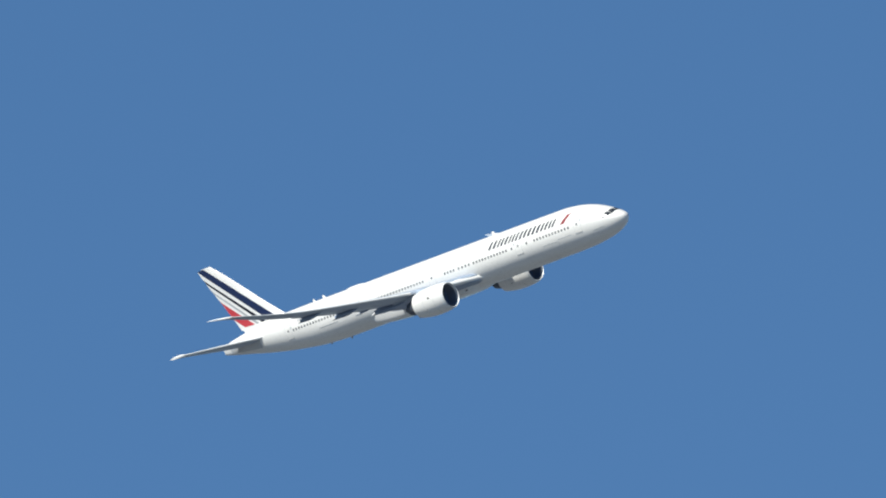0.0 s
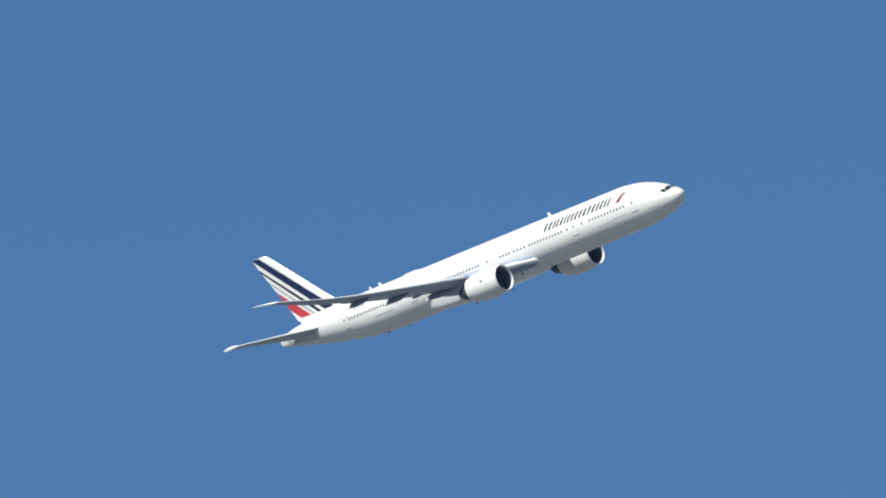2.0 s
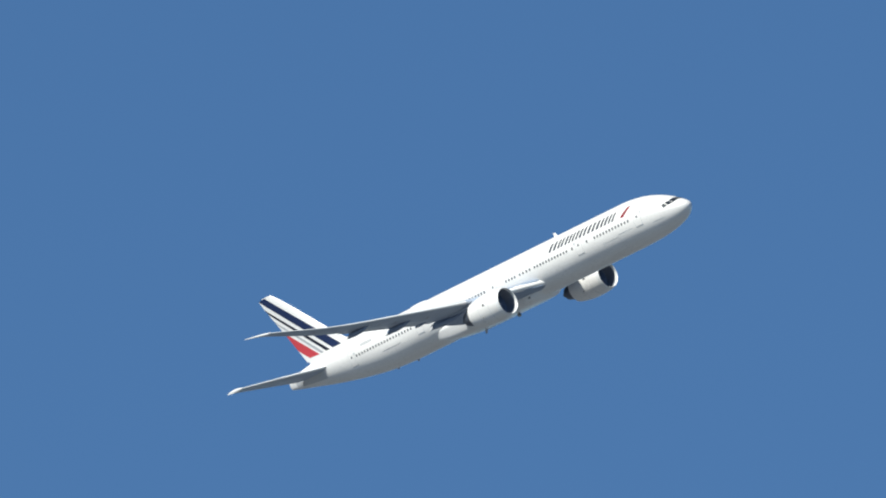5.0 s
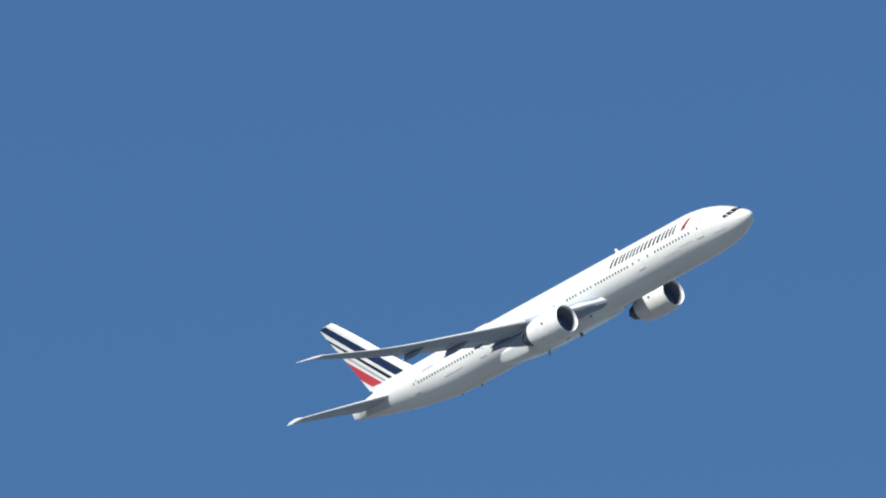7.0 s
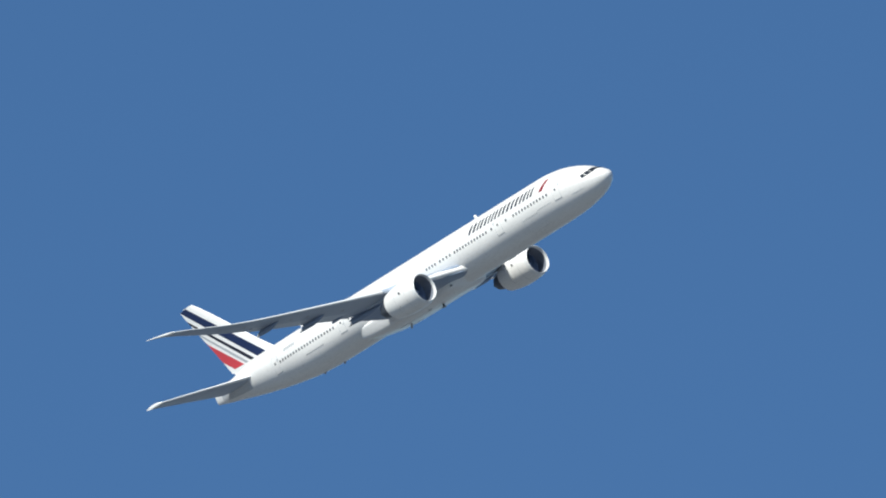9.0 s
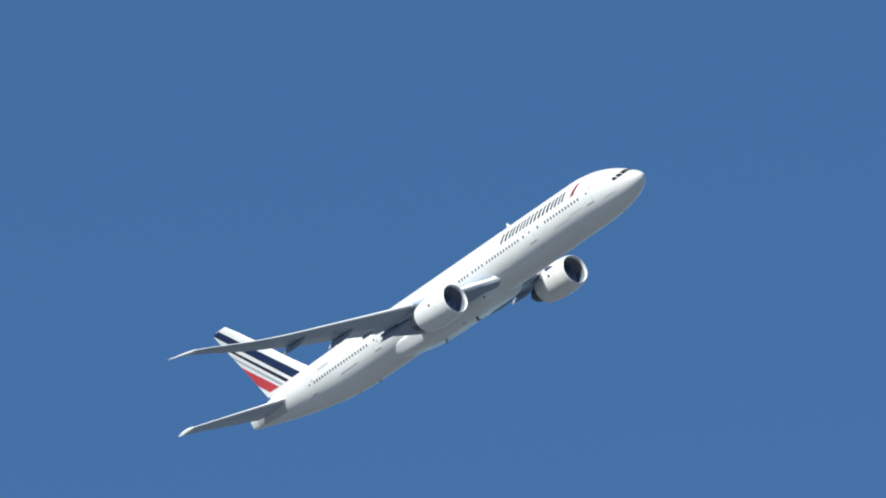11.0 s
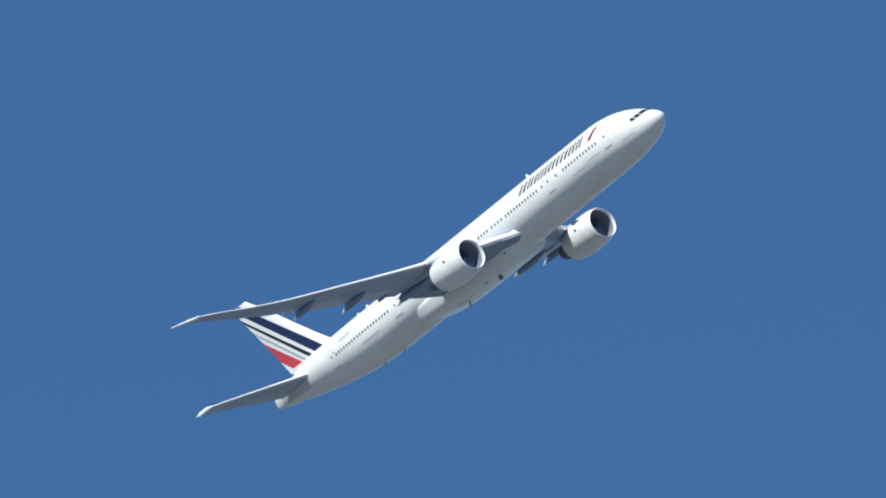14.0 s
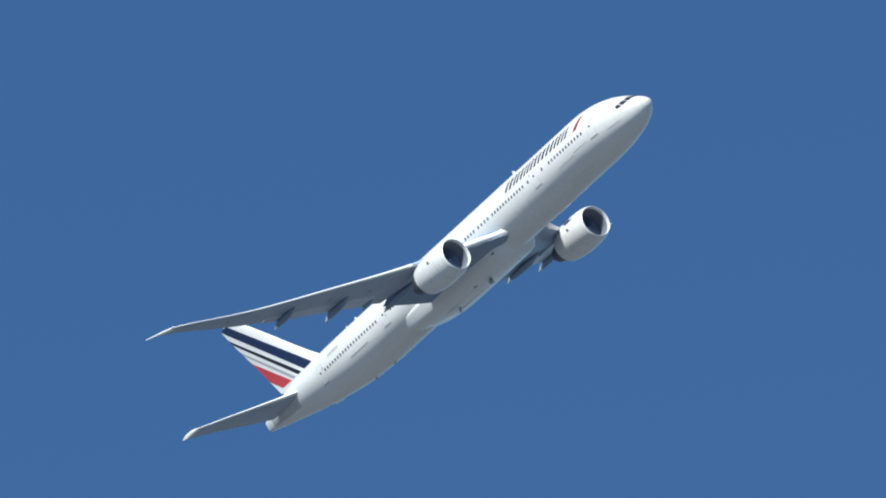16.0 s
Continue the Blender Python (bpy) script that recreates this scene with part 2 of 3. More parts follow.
def skin(s, deg, out=0.0):
    """A point of the fuselage at station s; deg from the top, positive to the left side."""
    q = math.sqrt(max(s, 0.0))
    zt, zb, w, zc = top_of(q), low_of(q), wide_of(q), axis_of(q)
    c, sn = math.cos(radians(deg)), math.sin(radians(deg))
    flat = 1 - 0.5 * min(max((s - 68.5) / 2.5, 0), 1)      # the tail cone ends in an upright blade
    sn = math.copysign(abs(sn) ** flat, sn)
    return Vector((MID - s, (w + out) * sn, zc + ((zt - zc) if c > 0 else (zc - zb)) * c + out * c))


def skin_normal(s, deg):
    e = 0.05
    u = skin(s + e, deg) - skin(s - e, deg)
    v = skin(s, deg + 1) - skin(s, deg - 1)
    n = u.cross(v).normalized()
    mid = Vector((MID - s, 0, axis_of(math.sqrt(s))))
    return n if n.dot(skin(s, deg) - mid) > 0 else -n


def deg_at(s, z, side):
    """The angle on the skin at height z, on one side (-1 right, 1 left)."""
    q = math.sqrt(s)
    zc = axis_of(q)
    r = (top_of(q) - zc) if z > zc else (zc - low_of(q))
    return side * math.degrees(math.acos(max(-1, min(1, (z - zc) / r))))


def skin_patch(corners, thick, ni=4, nj=4):
    """A plate on the fuselage between four corners (station, angle)."""
    (a, b, c, d), pts = corners, {}
    for i in range(ni):
        for j in range(nj):
            u, v = i / (ni - 1), j / (nj - 1)
            s = (a[0] * (1 - u) + b[0] * u) * (1 - v) + (d[0] * (1 - u) + c[0] * u) * v
            g = (a[1] * (1 - u) + b[1] * u) * (1 - v) + (d[1] * (1 - u) + c[1] * u) * v
            pts[i, j] = (s, g)
    return slab([[skin(*pts[i, j]) for j in range(nj)] for i in range(ni)], thick, lambda i, j: skin_normal(*pts[i, j]))


def side_rect(s0, s1, z0, z1, side, thick, ni=3, nj=4, lean=0.0):
    """A plate on the side between two stations and two heights; lean: metres by which the top is moved forward."""
    return skin_patch([(s0, deg_at(s0, z0, side)), (s1, deg_at(s1, z0, side)), (s1 - lean, deg_at(s1 - lean, z1, side)), (s0 - lean, deg_at(s0 - lean, z1, side))], thick, ni, nj)


def build_fuselage():
    st = [0.2] + [0.2 + 0.03 * 1.32 ** k for k in range(20)]
    st = [s for s in st if s < 6] + list(np.linspace(6, 50, 45)) + list(np.linspace(50.5, 72.75, 46))
    rings = [[skin(s, g) for g in np.linspace(0, 360, 64, endpoint=False)] if s > 0.2 else [skin(0.2, 0)] for s in st]
    body = part("fuselage", loft(rings), WHITE, airliner, "glossy white fuselage with rows of dark windows")
    # end of the tail cone with its exhaust
    bm = bmesh.new()
    bmesh.ops.create_cone(bm, cap_ends=True, segments=20, radius1=0.19, radius2=0.19, depth=0.12, matrix=pose(MID - 72.78, 0, 1.3, 0, 90, 0))
    part("exhaust_pipe", bm, HOT, body, "dark exhaust pipe of the tail cone")
    # cockpit glazing, three panes a side
    for side in (-1, 1):
        for c in ([(1.40, 2), (2.08, 2), (2.20, 36), (1.54, 44)],
                  [(1.59, 46), (2.24, 38.3), (2.62, 52.5), (2.02, 64.5)],
                  [(2.09, 66.5), (2.67, 55), (2.98, 61.5), (2.72, 74)]):
            part("windscreen_pane", skin_patch([(s, g * side) for s, g in c], 0.014, 5, 6), GLASS, body, "dark cockpit glazing")
    # blade aerials and the low hump on the back
    for s, z, l, h in ((22.6, 1, 0.55, 0.5), (53.6, 1, 0.5, 0.42), (55.4, 1, 0.4, 0.34), (51.3, -1, 0.40, 0.24), (54.9, -1, 0.38, 0.20)):
        q = math.sqrt(s)
        base = top_of(q) - 0.05 if z > 0 else low_of(q) + 0.05
        prof = [(-0.5, 0), (-0.3, 0.07), (0.1, 0.09), (0.5, 0), (0.1, -0.09), (-0.3, -0.07)]
        lo = [(MID - s - l * 0.9 * x * 1.3, l * y, base) for x, y in prof]
        hi = [(MID - s - 0.28 * h - l * 0.62 * x, l * y * 0.6, base + z * (h + 0.05)) for x, y in prof]
        part("aerial", loft([lo, hi]), WHITE if z > 0 else SILVER, body, "small swept blade aerial")
    hump = [[(MID - s, 0.62 * w * math.cos(t), 3.06 + 0.19 * w * max(math.sin(t), -0.3)) for t in np.linspace(0, 2 * math.pi, 20, endpoint=False)]
            for s, w in ((46.2, 0.05), (46.5, 0.5), (47.0, 0.85), (47.8, 1), (48.7, 0.9), (49.3, 0.55), (49.7, 0.05))]
    part("aerial_hump", loft(hump), WHITE, body, "low white aerial fairing on the back")
    return body


fuselage = build_fuselage()


def build_cabin_windows():
    w, h, t = 0.125, 0.18, 0.014
    ring = []
    for cx, cy, a0 in ((1, 1, 0), (-1, 1, 90), (-1, -1, 180), (1, -1, 270)):
        for a in (0, 45, 90):
            ring.append((cx * (w - 0.1) + 0.1 * math.cos(radians(a0 + a)), cy * (h - 0.1) + 0.1 * math.sin(radians(a0 + a))))
    bm = loft([[(x, y, -0.02) for x, y in ring], [(x, y, t * 0.6) for x, y in ring], [(x * 0.88, y * 0.9, t) for x, y in ring]])
    me = finish(bm, CABIN)
    rows = ((8.1, 14.15, 12), (15.55, 15.55, 1), (18.25, 18.25, 1), (19.27, 25.15, 12), (26.02, 27.87, 4), (28.78, 30.38, 4), (34.4, 45.1, 21), (48.0, 58.3, 20))
    for side in (-1, 1):
        for s0, s1, n in rows:
            for s in np.linspace(s0, s1, n):
                g = deg_at(s, 0.41, side)
                p, nz = skin(s, g), skin_normal(s, g)
                x = Vector((1, 0, 0))
                x = (x - nz * x.dot(nz)).normalized()
                m = Matrix((x, nz.cross(x), nz)).transposed().to_4x4()
                ob = part("cabin_window", me, CABIN, fuselage)
                ob.matrix_basis = Matrix.Translation(p) @ m


build_cabin_windows()


def build_doors():
    for side in (-1, 1):
        for s in (6.65, 17.1, 32.8, 46.6, 59.3):
            z0, z1 = -0.66, 1.24
            seal = part("cabin_door", side_rect(s - 0.58, s + 0.58, z0 - 0.05, z1 + 0.05, side, 0.006, 4, 7), SEAM, airliner, "closed white cabin door with a grey seam")
            part("door_panel", side_rect(s - 0.535, s + 0.535, z0, z1, side, 0.012, 4, 7), WHITE, seal)
            part("door_window", side_rect(s - 0.11, s + 0.11, 0.34, 0.60, side, 0.018), GLASS, seal, "small dark window")
            part("door_sill", side_rect(s - 0.6, s + 0.6, z0 - 0.13, z0 - 0.05, side, 0.02), SILVER, seal, "grey scuffed sill")
        # cargo doors and the long seams below the windows
        for s0, s1, z0, z1 in ((10.4, 13.2, -2.45, -0.72), (49.0, 51.7, -2.3, -0.8)):
            seal = part("cargo_door", side_rect(s0 - 0.015, s1 + 0.015, z0 - 0.015, z1 + 0.015, side, 0.005, 5, 7), SEAM, airliner, "closed white cargo door with a grey seam")
            part("door_panel", side_rect(s0, s1, z0, z1, side, 0.010, 5, 7), WHITE, seal)
        for s0, s1, z, hh, mat in ((7.9, 10.3, -0.60, 0.03, SEAM), (10.4, 13.2, -0.84, 0.03, SEAM), (3.0, 4.8, -1.0, 0.025, SEAM), (50.4, 53.8, -0.62, 0.045, SILVER)):
            part("seam", side_rect(s0, s1, z - hh, z + hh, side, 0.014, 6, 2), mat, fuselage)
        # hinge covers and static ports beside the doors
        for s0, z in ((17.75, 0.85), (46.0, 0.95), (46.15, 0.2), (58.7, 0.75), (6.05, 0.9)):
            part("hinge_cover", side_rect(s0 - 0.16, s0 + 0.16, z - 0.13, z + 0.13, side, 0.02), SEAM, fuselage, "small grey hinge cover")


build_doors()


def build_livery():
    """Slanting bars for the name, the red stroke beside it, and bars for the registration."""
    for side in (-1, 1):
        # each pair of bars takes the width of one sign of the name
        widths = (1.08, 0.42, 0.98, 0.84, 0.98, 1.08, 1.10, 0.98, 0.90)
        unit, at = 12.15 / sum(widths), 22.45
        for wd in widths:
            bars = ((0.16, 0.55),) if wd < 0.5 else ((0.07, 0.25), (0.56, 0.27))
            for off, share in bars:
                a = at - off * wd * unit
                part("name_bar", side_rect(a - share * wd * unit, a, 1.25, 2.17, side, 0.010, 2, 5, lean=0.6), INK, fuselage, "dark slanting bar of the painted name")
            at -= wd * unit
        part("red_stroke", side_rect(8.66, 9.30, 1.16, 2.16, side, 0.010, 2, 5, lean=1.15), DARKRED, fuselage, "red slanting stroke beside the name")
        for k in range(6):
            s = 55.2 + 0.36 * k
            part("registration_bar", side_rect(s, s + 0.24, 1.26, 1.62, side, 0.010, 2, 3), SILVER, fuselage, "small grey bar of the painted registration")


build_livery()


def build_belly_fairing():
    size = curve_through([26.3, 26.8, 27.15, 27.65, 28.6, 30.5, 37, 40.0, 42.0, 43.6, 44.7, 45.3], [0.02, 0.24, 0.52, 0.82, 0.95, 1, 1, 0.95, 0.80, 0.56, 0.28, 0.02])
    # half section: a nearly flat bottom, a chine, a steep wall up to the wing root
    steps = [0, 1, 2, 2.8, 3.3, 3.8, 4.8, 5.8, 6.8]
    half_y = curve_through(steps, [0, 1.2, 2.2, 2.74, 2.97, 3.10, 3.25, 3.34, 2.6])
    half_z = curve_through(steps, [-3.50, -3.46, -3.36, -3.20, -3.02, -2.78, -2.2, -1.5, -0.9])
    along = list(np.linspace(0, 6.8, 30))
    grow = lambda s: 0.66 + 0.34 * size(s)
    rings = []
    for s in list(np.linspace(26.3, 45.3, 72)):
        f = grow(s)
        line = [(half_y(t) * f, -1 + (half_z(t) + 1) * f) for t in along]
        rings.append([(MID - s, y, z) for y, z in line] + [(MID - s, -y, z) for y, z in line[:0:-1]])

    def under(s, y):
        """Height of the fairing's underside."""
        f = grow(s)
        return -1 + (float(np.interp(abs(y) / f, [half_y(t) for t in along[:18]], [half_z(t) for t in along[:18]])) + 1) * f

    fairing = part("belly_fairing", loft(rings), WHITE, airliner, "white belly fairing between the wings")
    for s, y, l, w in ((34.2, -1.2, 0.5, 0.22), (34.2, 1.2, 0.5, 0.22)):
        bm = bmesh.new()
        bmesh.ops.create_cube(bm, size=1, matrix=Matrix.Translation((MID - s, y, under(s, y))) @ Matrix.Diagonal((l, w, 0.06, 1)))
        part("vent", bm, SEAMDARK, fairing, "dark air vent")
    for y in (-3.02, 3.02):
        bm = bmesh.new()
        bmesh.ops.create_cube(bm, size=1, matrix=Matrix.Translation((MID - 27.9, y * 0.97, -2.72)) @ Matrix.Diagonal((0.36, 0.12, 0.2, 1)))
        part("air_inlet", bm, SEAMDARK, fairing, "dark air inlet")
    prof = [(-0.5, 0), (-0.2, 0.06), (0.5, 0), (-0.2, -0.06)]
    part("drain_mast", loft([[(MID - 38.9 - x * 0.5, y, -3.35) for x, y in prof], [(MID - 39.2 - x * 0.3, y * 0.6, -4.0) for x, y in prof]]), SILVER, fairing, "small drain mast")
    # gear door seams along the keel
    for y in (-0.9, 0.9):
        bm = bmesh.new()
        bmesh.ops.create_cube(bm, size=1, matrix=Matrix.Translation((MID - 37.0, y, under(37, y))) @ Matrix.Diagonal((6.2, 0.05, 0.03, 1)))
        part("gear_door_seam", bm, SEAM, fairing)


build_belly_fairing()

# ---- wings ----
wing_le = curve_through([0, 3.1, 10, 20, 25, 28.9, 30.7, 31.0, 32.1], [22.9, 25.15, 30.5, 37.2, 40.83, 43.9, 45.65, 46.3, 48.95])
wing_te = curve_through([0, 3.1, 10, 20, 29.0, 31.3, 32.1], [39.0, 39.1, 39.5, 42.6, 46.25, 47.95, 49.07])
wing_t = curve_through([0, 3.1, 10, 20, 28.6, 30.5, 31.0, 32.1], [0.145, 0.135, 0.115, 0.10, 0.10, 0.125, 0.22, 0.34])


def wing_z(y):
    """Height of the wing, bent up by its lift."""
    e = max(y - 3.1, 0)
    u = min(max((y - 14) / 18.5, 0), 1)
    return -1.62 + 0.090 * e + 0.0041 * e * e - 0.26 * math.sin(math.pi * u ** 1.3) ** 2 + 0.12 * u * u


def foil(c, up):
    """Half-thickness of the section at chord fraction c, for a thickness of 1; a little camber."""
    t = 5 * (0.2969 * math.sqrt(c) - 0.126 * c - 0.3516 * c * c + 0.2843 * c ** 3 - 0.1036 * c ** 4)
    camber = 0.16 * c * (1 - c)
    return camber + t * (1.0 if up else -0.92)


def span_piece(le, te, zed, thick, y0, y1, c0, c1, side, n=10, droop=0.0, wash=0.0, steps=9):
    """A piece of a wing between two spans and two chord fractions. droop: degrees by which its rear turns down about its front edge; wash: degrees by which the tip is turned nose down."""
    rings = []
    cs = [c0 + (c1 - c0) * (0.5 - 0.5 * math.cos(math.pi * k / steps)) if c0 < 0.01 else c0 + (c1 - c0) * k / steps for k in range(steps + 1)]
    for y in np.linspace(y0, y1, n):
        a, ch, t = le(y), te(y) - le(y), thick(y)
        ring = []
        for up, seq in ((True, cs), (False, cs[::-1])):
            for c in seq:
                if not up and c in (cs[0], cs[-1]) and (c == 0 or c == 1):
                    continue
                ring.append(Vector((c * ch, 0, foil(max(c, 0.0), up) * t * ch)))
        hinge = Vector((c0 * ch, 0, 0))
        rot = Matrix.Rotation(radians(droop), 3, "Y")
        ring = [hinge + rot @ (p - hinge) for p in ring]
        lift = math.tan(radians(wash * max(y - 5, 0) / 27))
        rings.append([(MID - a - p.x, side * y, zed(y) + p.z + (p.x - 0.35 * ch) * lift) for p in ring])
    return loft(rings)


def canoe(y, s0, s1, depth, w, side, u0=0.0, u1=1.0):
    """A flap track fairing from u0 to u1 of its length: it grows out of the wing, deepens rearwards and ends in a drooped point."""
    rings = []
    ch = wing_te(y) - wing_le(y)
    lower = lambda s: wing_z(y) + foil(min(max((s - wing_le(y)) / ch, 0), 0.98), False) * wing_t(y) * ch
    belly = curve_through([0, 0.12, 0.4, 0.7, 0.88, 1.0], [0.02, 0.32, 0.82, 1.0, 1.0, 0.92])
    crown = curve_through([0, 0.6, 0.8, 1.0], [-0.12, -0.08, 0.12, 0.80])
    wide = curve_through([0, 0.1, 0.35, 0.65, 0.85, 1.0], [0.06, 0.5, 1.0, 0.95, 0.55, 0.08])
    for k in range(17):
        u = u0 + (u1 - u0) * k / 16
        s = s0 + (s1 - s0) * u
        z0, z1, r = lower(s) - depth * crown(u), lower(s) - depth * belly(u), w * wide(u)
        rings.append([(MID - s, side * y + r * math.cos(g), (z0 + z1) / 2 + (z0 - z1) / 2 * math.sin(g)) for g in np.linspace(0, 2 * math.pi, 18, endpoint=False)])
    return loft(rings)


WASHOUT = 3.0


def build_wing(side):
    W = (wing_le, wing_te, wing_z, wing_t)
    wing = part("wing", span_piece(*W, 9.2, 30.55, 0.028, 0.70, side, 24, wash=WASHOUT), GREY, airliner, "swept grey wing with pale leading edge")
    # front of the inner wing: half-strength shade put into its grey
    part("inner_wing", span_piece(*W, 1.0, 9.2, 0.028, 0.40, side, 10, wash=WASHOUT), INNERSHADE, wing)
    # rear of the inner wing: shade painted on as a darker blue-grey
    part("shaded_inner_wing", span_piece(*W, 1.0, 9.2, 0.402, 0.70, side, 10, wash=WASHOUT), SHADEDGREY, wing, "inner wing ahead of the flap, tinted dark blue-grey for shade")
    part("wingtip", span_piece(*W, 30.57, 32.03, 0.445, 1.0, side, 9, wash=WASHOUT, steps=8), GREY, wing, "raked grey wingtip")
    # the tip's sunlit gleam is put into white paint and a thick edge
    part("wingtip_edge", span_piece(*W, 30.57, 32.03, 0.0, 0.44, side, 9, wash=WASHOUT, steps=8), WHITE, wing, "raked tip edge painted white to look sunlit")
    for y0, y1 in ((5.55, 8.6), (10.7, 14.3), (14.34, 17.9), (17.94, 21.6), (21.64, 25.4), (25.44, 30.53)):
        part("slat", span_piece(*W, y0, y1, 0.0, 0.026, side, 6, wash=WASHOUT), LIP, wing, "pale bare-metal slat")
    part("leading_edge", span_piece(*W, 8.63, 10.67, 0.0, 0.027, side, 4, wash=WASHOUT), GREY, wing)
    # the inner flap takes the same painted shade
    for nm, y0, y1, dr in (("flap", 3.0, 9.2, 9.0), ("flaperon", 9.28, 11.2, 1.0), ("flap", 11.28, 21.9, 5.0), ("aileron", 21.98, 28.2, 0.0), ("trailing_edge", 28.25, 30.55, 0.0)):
        part(nm, span_piece(*W, y0, y1, 0.705, 1.0, side, 8, wash=WASHOUT, droop=dr), SHADEDGREY if y0 < 9 else FLAPGREY if nm == "flap" else GREY, wing)
    # fairing bodies are bluer than the wing: their skylit shade is in the paint
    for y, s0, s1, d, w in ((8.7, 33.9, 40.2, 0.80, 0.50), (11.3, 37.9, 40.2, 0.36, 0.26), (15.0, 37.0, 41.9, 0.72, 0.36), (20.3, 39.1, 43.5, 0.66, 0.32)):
        fairing = part("flap_track_fairing", canoe(y, s0, s1, d, w, side, 0.0, 0.86), SHADEDGREY, wing, "canoe-shaped flap track fairing, tinted blue-grey for its skylit shade")
        if d > 0.5:
            part("fairing_tail", canoe(y, s0, s1, d, w, side, 0.862, 1.0), WHITE, fairing, "white pointed tail of the fairing")
    # rounded white glove where the leading edge runs into the fuselage
    glove_le = curve_through([2.4, 2.75, 3.0, 3.4, 3.9, 5.1, 5.6], [24.6, 25.12, 25.34, 25.62, 25.95, 26.70, 27.1])
    glove_t = curve_through([2.4, 3.1, 4.0, 5.1], [0.156, 0.148, 0.140, 0.134])
    part("wing_root_glove", span_piece(glove_le, wing_te, wing_z, glove_t, 2.4, 5.52, 0.0, 0.034, side, 12, wash=WASHOUT, steps=8), WHITE, wing, "rounded white leading-edge glove")
    for y in (5.5, 7.2, 13.0, 16.8, 18.6, 23.5, 26.0):
        bm = bmesh.new()
        ch = wing_te(y) - wing_le(y)
        z = wing_z(y) + foil(0.45, False) * wing_t(y) * ch
        bmesh.ops.create_cone(bm, cap_ends=True, segments=14, radius1=0.26, radius2=0.24, depth=0.02, matrix=Matrix.Translation((MID - wing_le(y) - 0.45 * ch, side * y, z)) @ Matrix.Diagonal((1.3, 0.8, 1, 1)))
        part("access_panel", bm, DARKGREY, wing, "oval access panel")


for side in (-1, 1):
    build_wing(side)

# ---- tailplane ----
stab_le = curve_through([0, 1.8, 10.4, 10.68, 10.85], [62.2, 64.05, 71.1, 71.4, 72.3])
stab_te = curve_through([0, 2, 10.4, 10.85], [70.1, 70.7, 73.5, 73.8])
stab_t = curve_through([0, 9, 10.3, 10.6, 10.85], [0.11, 0.095, 0.10, 0.18, 0.26])


def stab_z(y):
    return 0.86 + 0.13 * max(y - 1.2, 0)


def build_tailplane(side):
    S = (stab_le, stab_te, stab_z, stab_t)
    tail = part("tailplane", span_piece(*S, 0.5, 10.35, 0.06, 0.72, side, 14), GREY, airliner, "swept grey tailplane with pale leading edge")
    part("leading_edge", span_piece(*S, 0.9, 10.35, 0.0, 0.058, side, 10), LIP, tail, "pale bare-metal leading edge")
    part("elevator", span_piece(*S, 1.2, 10.35, 0.725, 1.0, side, 8, droop=1.0), GREY, tail)
    # tip is white all over to stand for its sunlit face
    part("tailplane_tip", span_piece(*S, 10.37, 10.85, 0.0, 1.0, side, 6, steps=10), WHITE, tail, "tip painted white to look sunlit")


for side in (-1, 1):
    build_tailplane(side)
    # grey plate that paints the tailplane's shadow on the white fuselage
    part("tailplane_shade", skin_patch([(65.1, deg_at(65.1, -0.4, side)), (71.35, deg_at(71.35, 0.32, side)), (71.25, deg_at(71.25, 1.3, side)), (65.0, deg_at(65.0, 1.05, side))], 0.012, 16, 8),
         SEAM, fuselage, "grey patch painted for the tailplane's shadow on the fuselage")

# ---- fin: span runs upwards ----
fin_le = curve_through([1.5, 2.6, 3.3, 12.0, 12.5], [58.8, 60.2, 61.05, 69.95, 70.55])
fin_te = curve_through([1.5, 6.5, 12.0, 12.5], [68.35, 70.38, 72.72, 72.88])
fin_t = curve_through([1.5, 12.5], [0.105, 0.09])


def fin_half(s, z):
    ch = fin_te(z) - fin_le(z)
    c = min(max((s - fin_le(z)) / ch, 0.0), 1.0)
    return (foil(c, True) - 0.16 * c * (1 - c)) * fin_t(z) * ch


def fin_piece(z0, z1, c0, c1, n=10):
    rings = []
    for z in np.linspace(z0, z1, n):
        a, ch = fin_le(z), fin_te(z) - fin_le(z)
        cs = [c0 + (c1 - c0) * (k / 10) ** (2 if c0 == 0 else 1) for k in range(11)]
        ring = [(MID - a - c * ch, fin_half(a + c * ch, z), z) for c in cs]
        ring += [(MID - a - c * ch, -fin_half(a + c * ch, z) - 0.001, z) for c in cs[::-1] if c > 0]
        rings.append(ring)
    return loft(rings)


def fin_patch(corners, side, ni=14, nj=5):
    """A painted stripe on the fin: upper front, lower front, lower rear, upper rear corners as (station, height)."""
    uf, lf, lr, ur = corners
    grid = []
    for i in range(ni):
        u = i / (ni - 1)
        f = (uf[0] + (lf[0] - uf[0]) * u, uf[1] + (lf[1] - uf[1]) * u)
        r = (ur[0] + (lr[0] - ur[0]) * u, ur[1] + (lr[1] - ur[1]) * u)
        row = []
        for j in range(nj):
            v = j / (nj - 1)
            s, z = f[0] + (r[0] - f[0]) * v, f[1] + (r[1] - f[1]) * v
            s = min(s, fin_te(z) - 0.02)
            row.append((MID - s, side * fin_half(s, z), z))
        grid.append(row)
    return slab(grid, 0.016, lambda i, j: Vector((0, side, 0)))


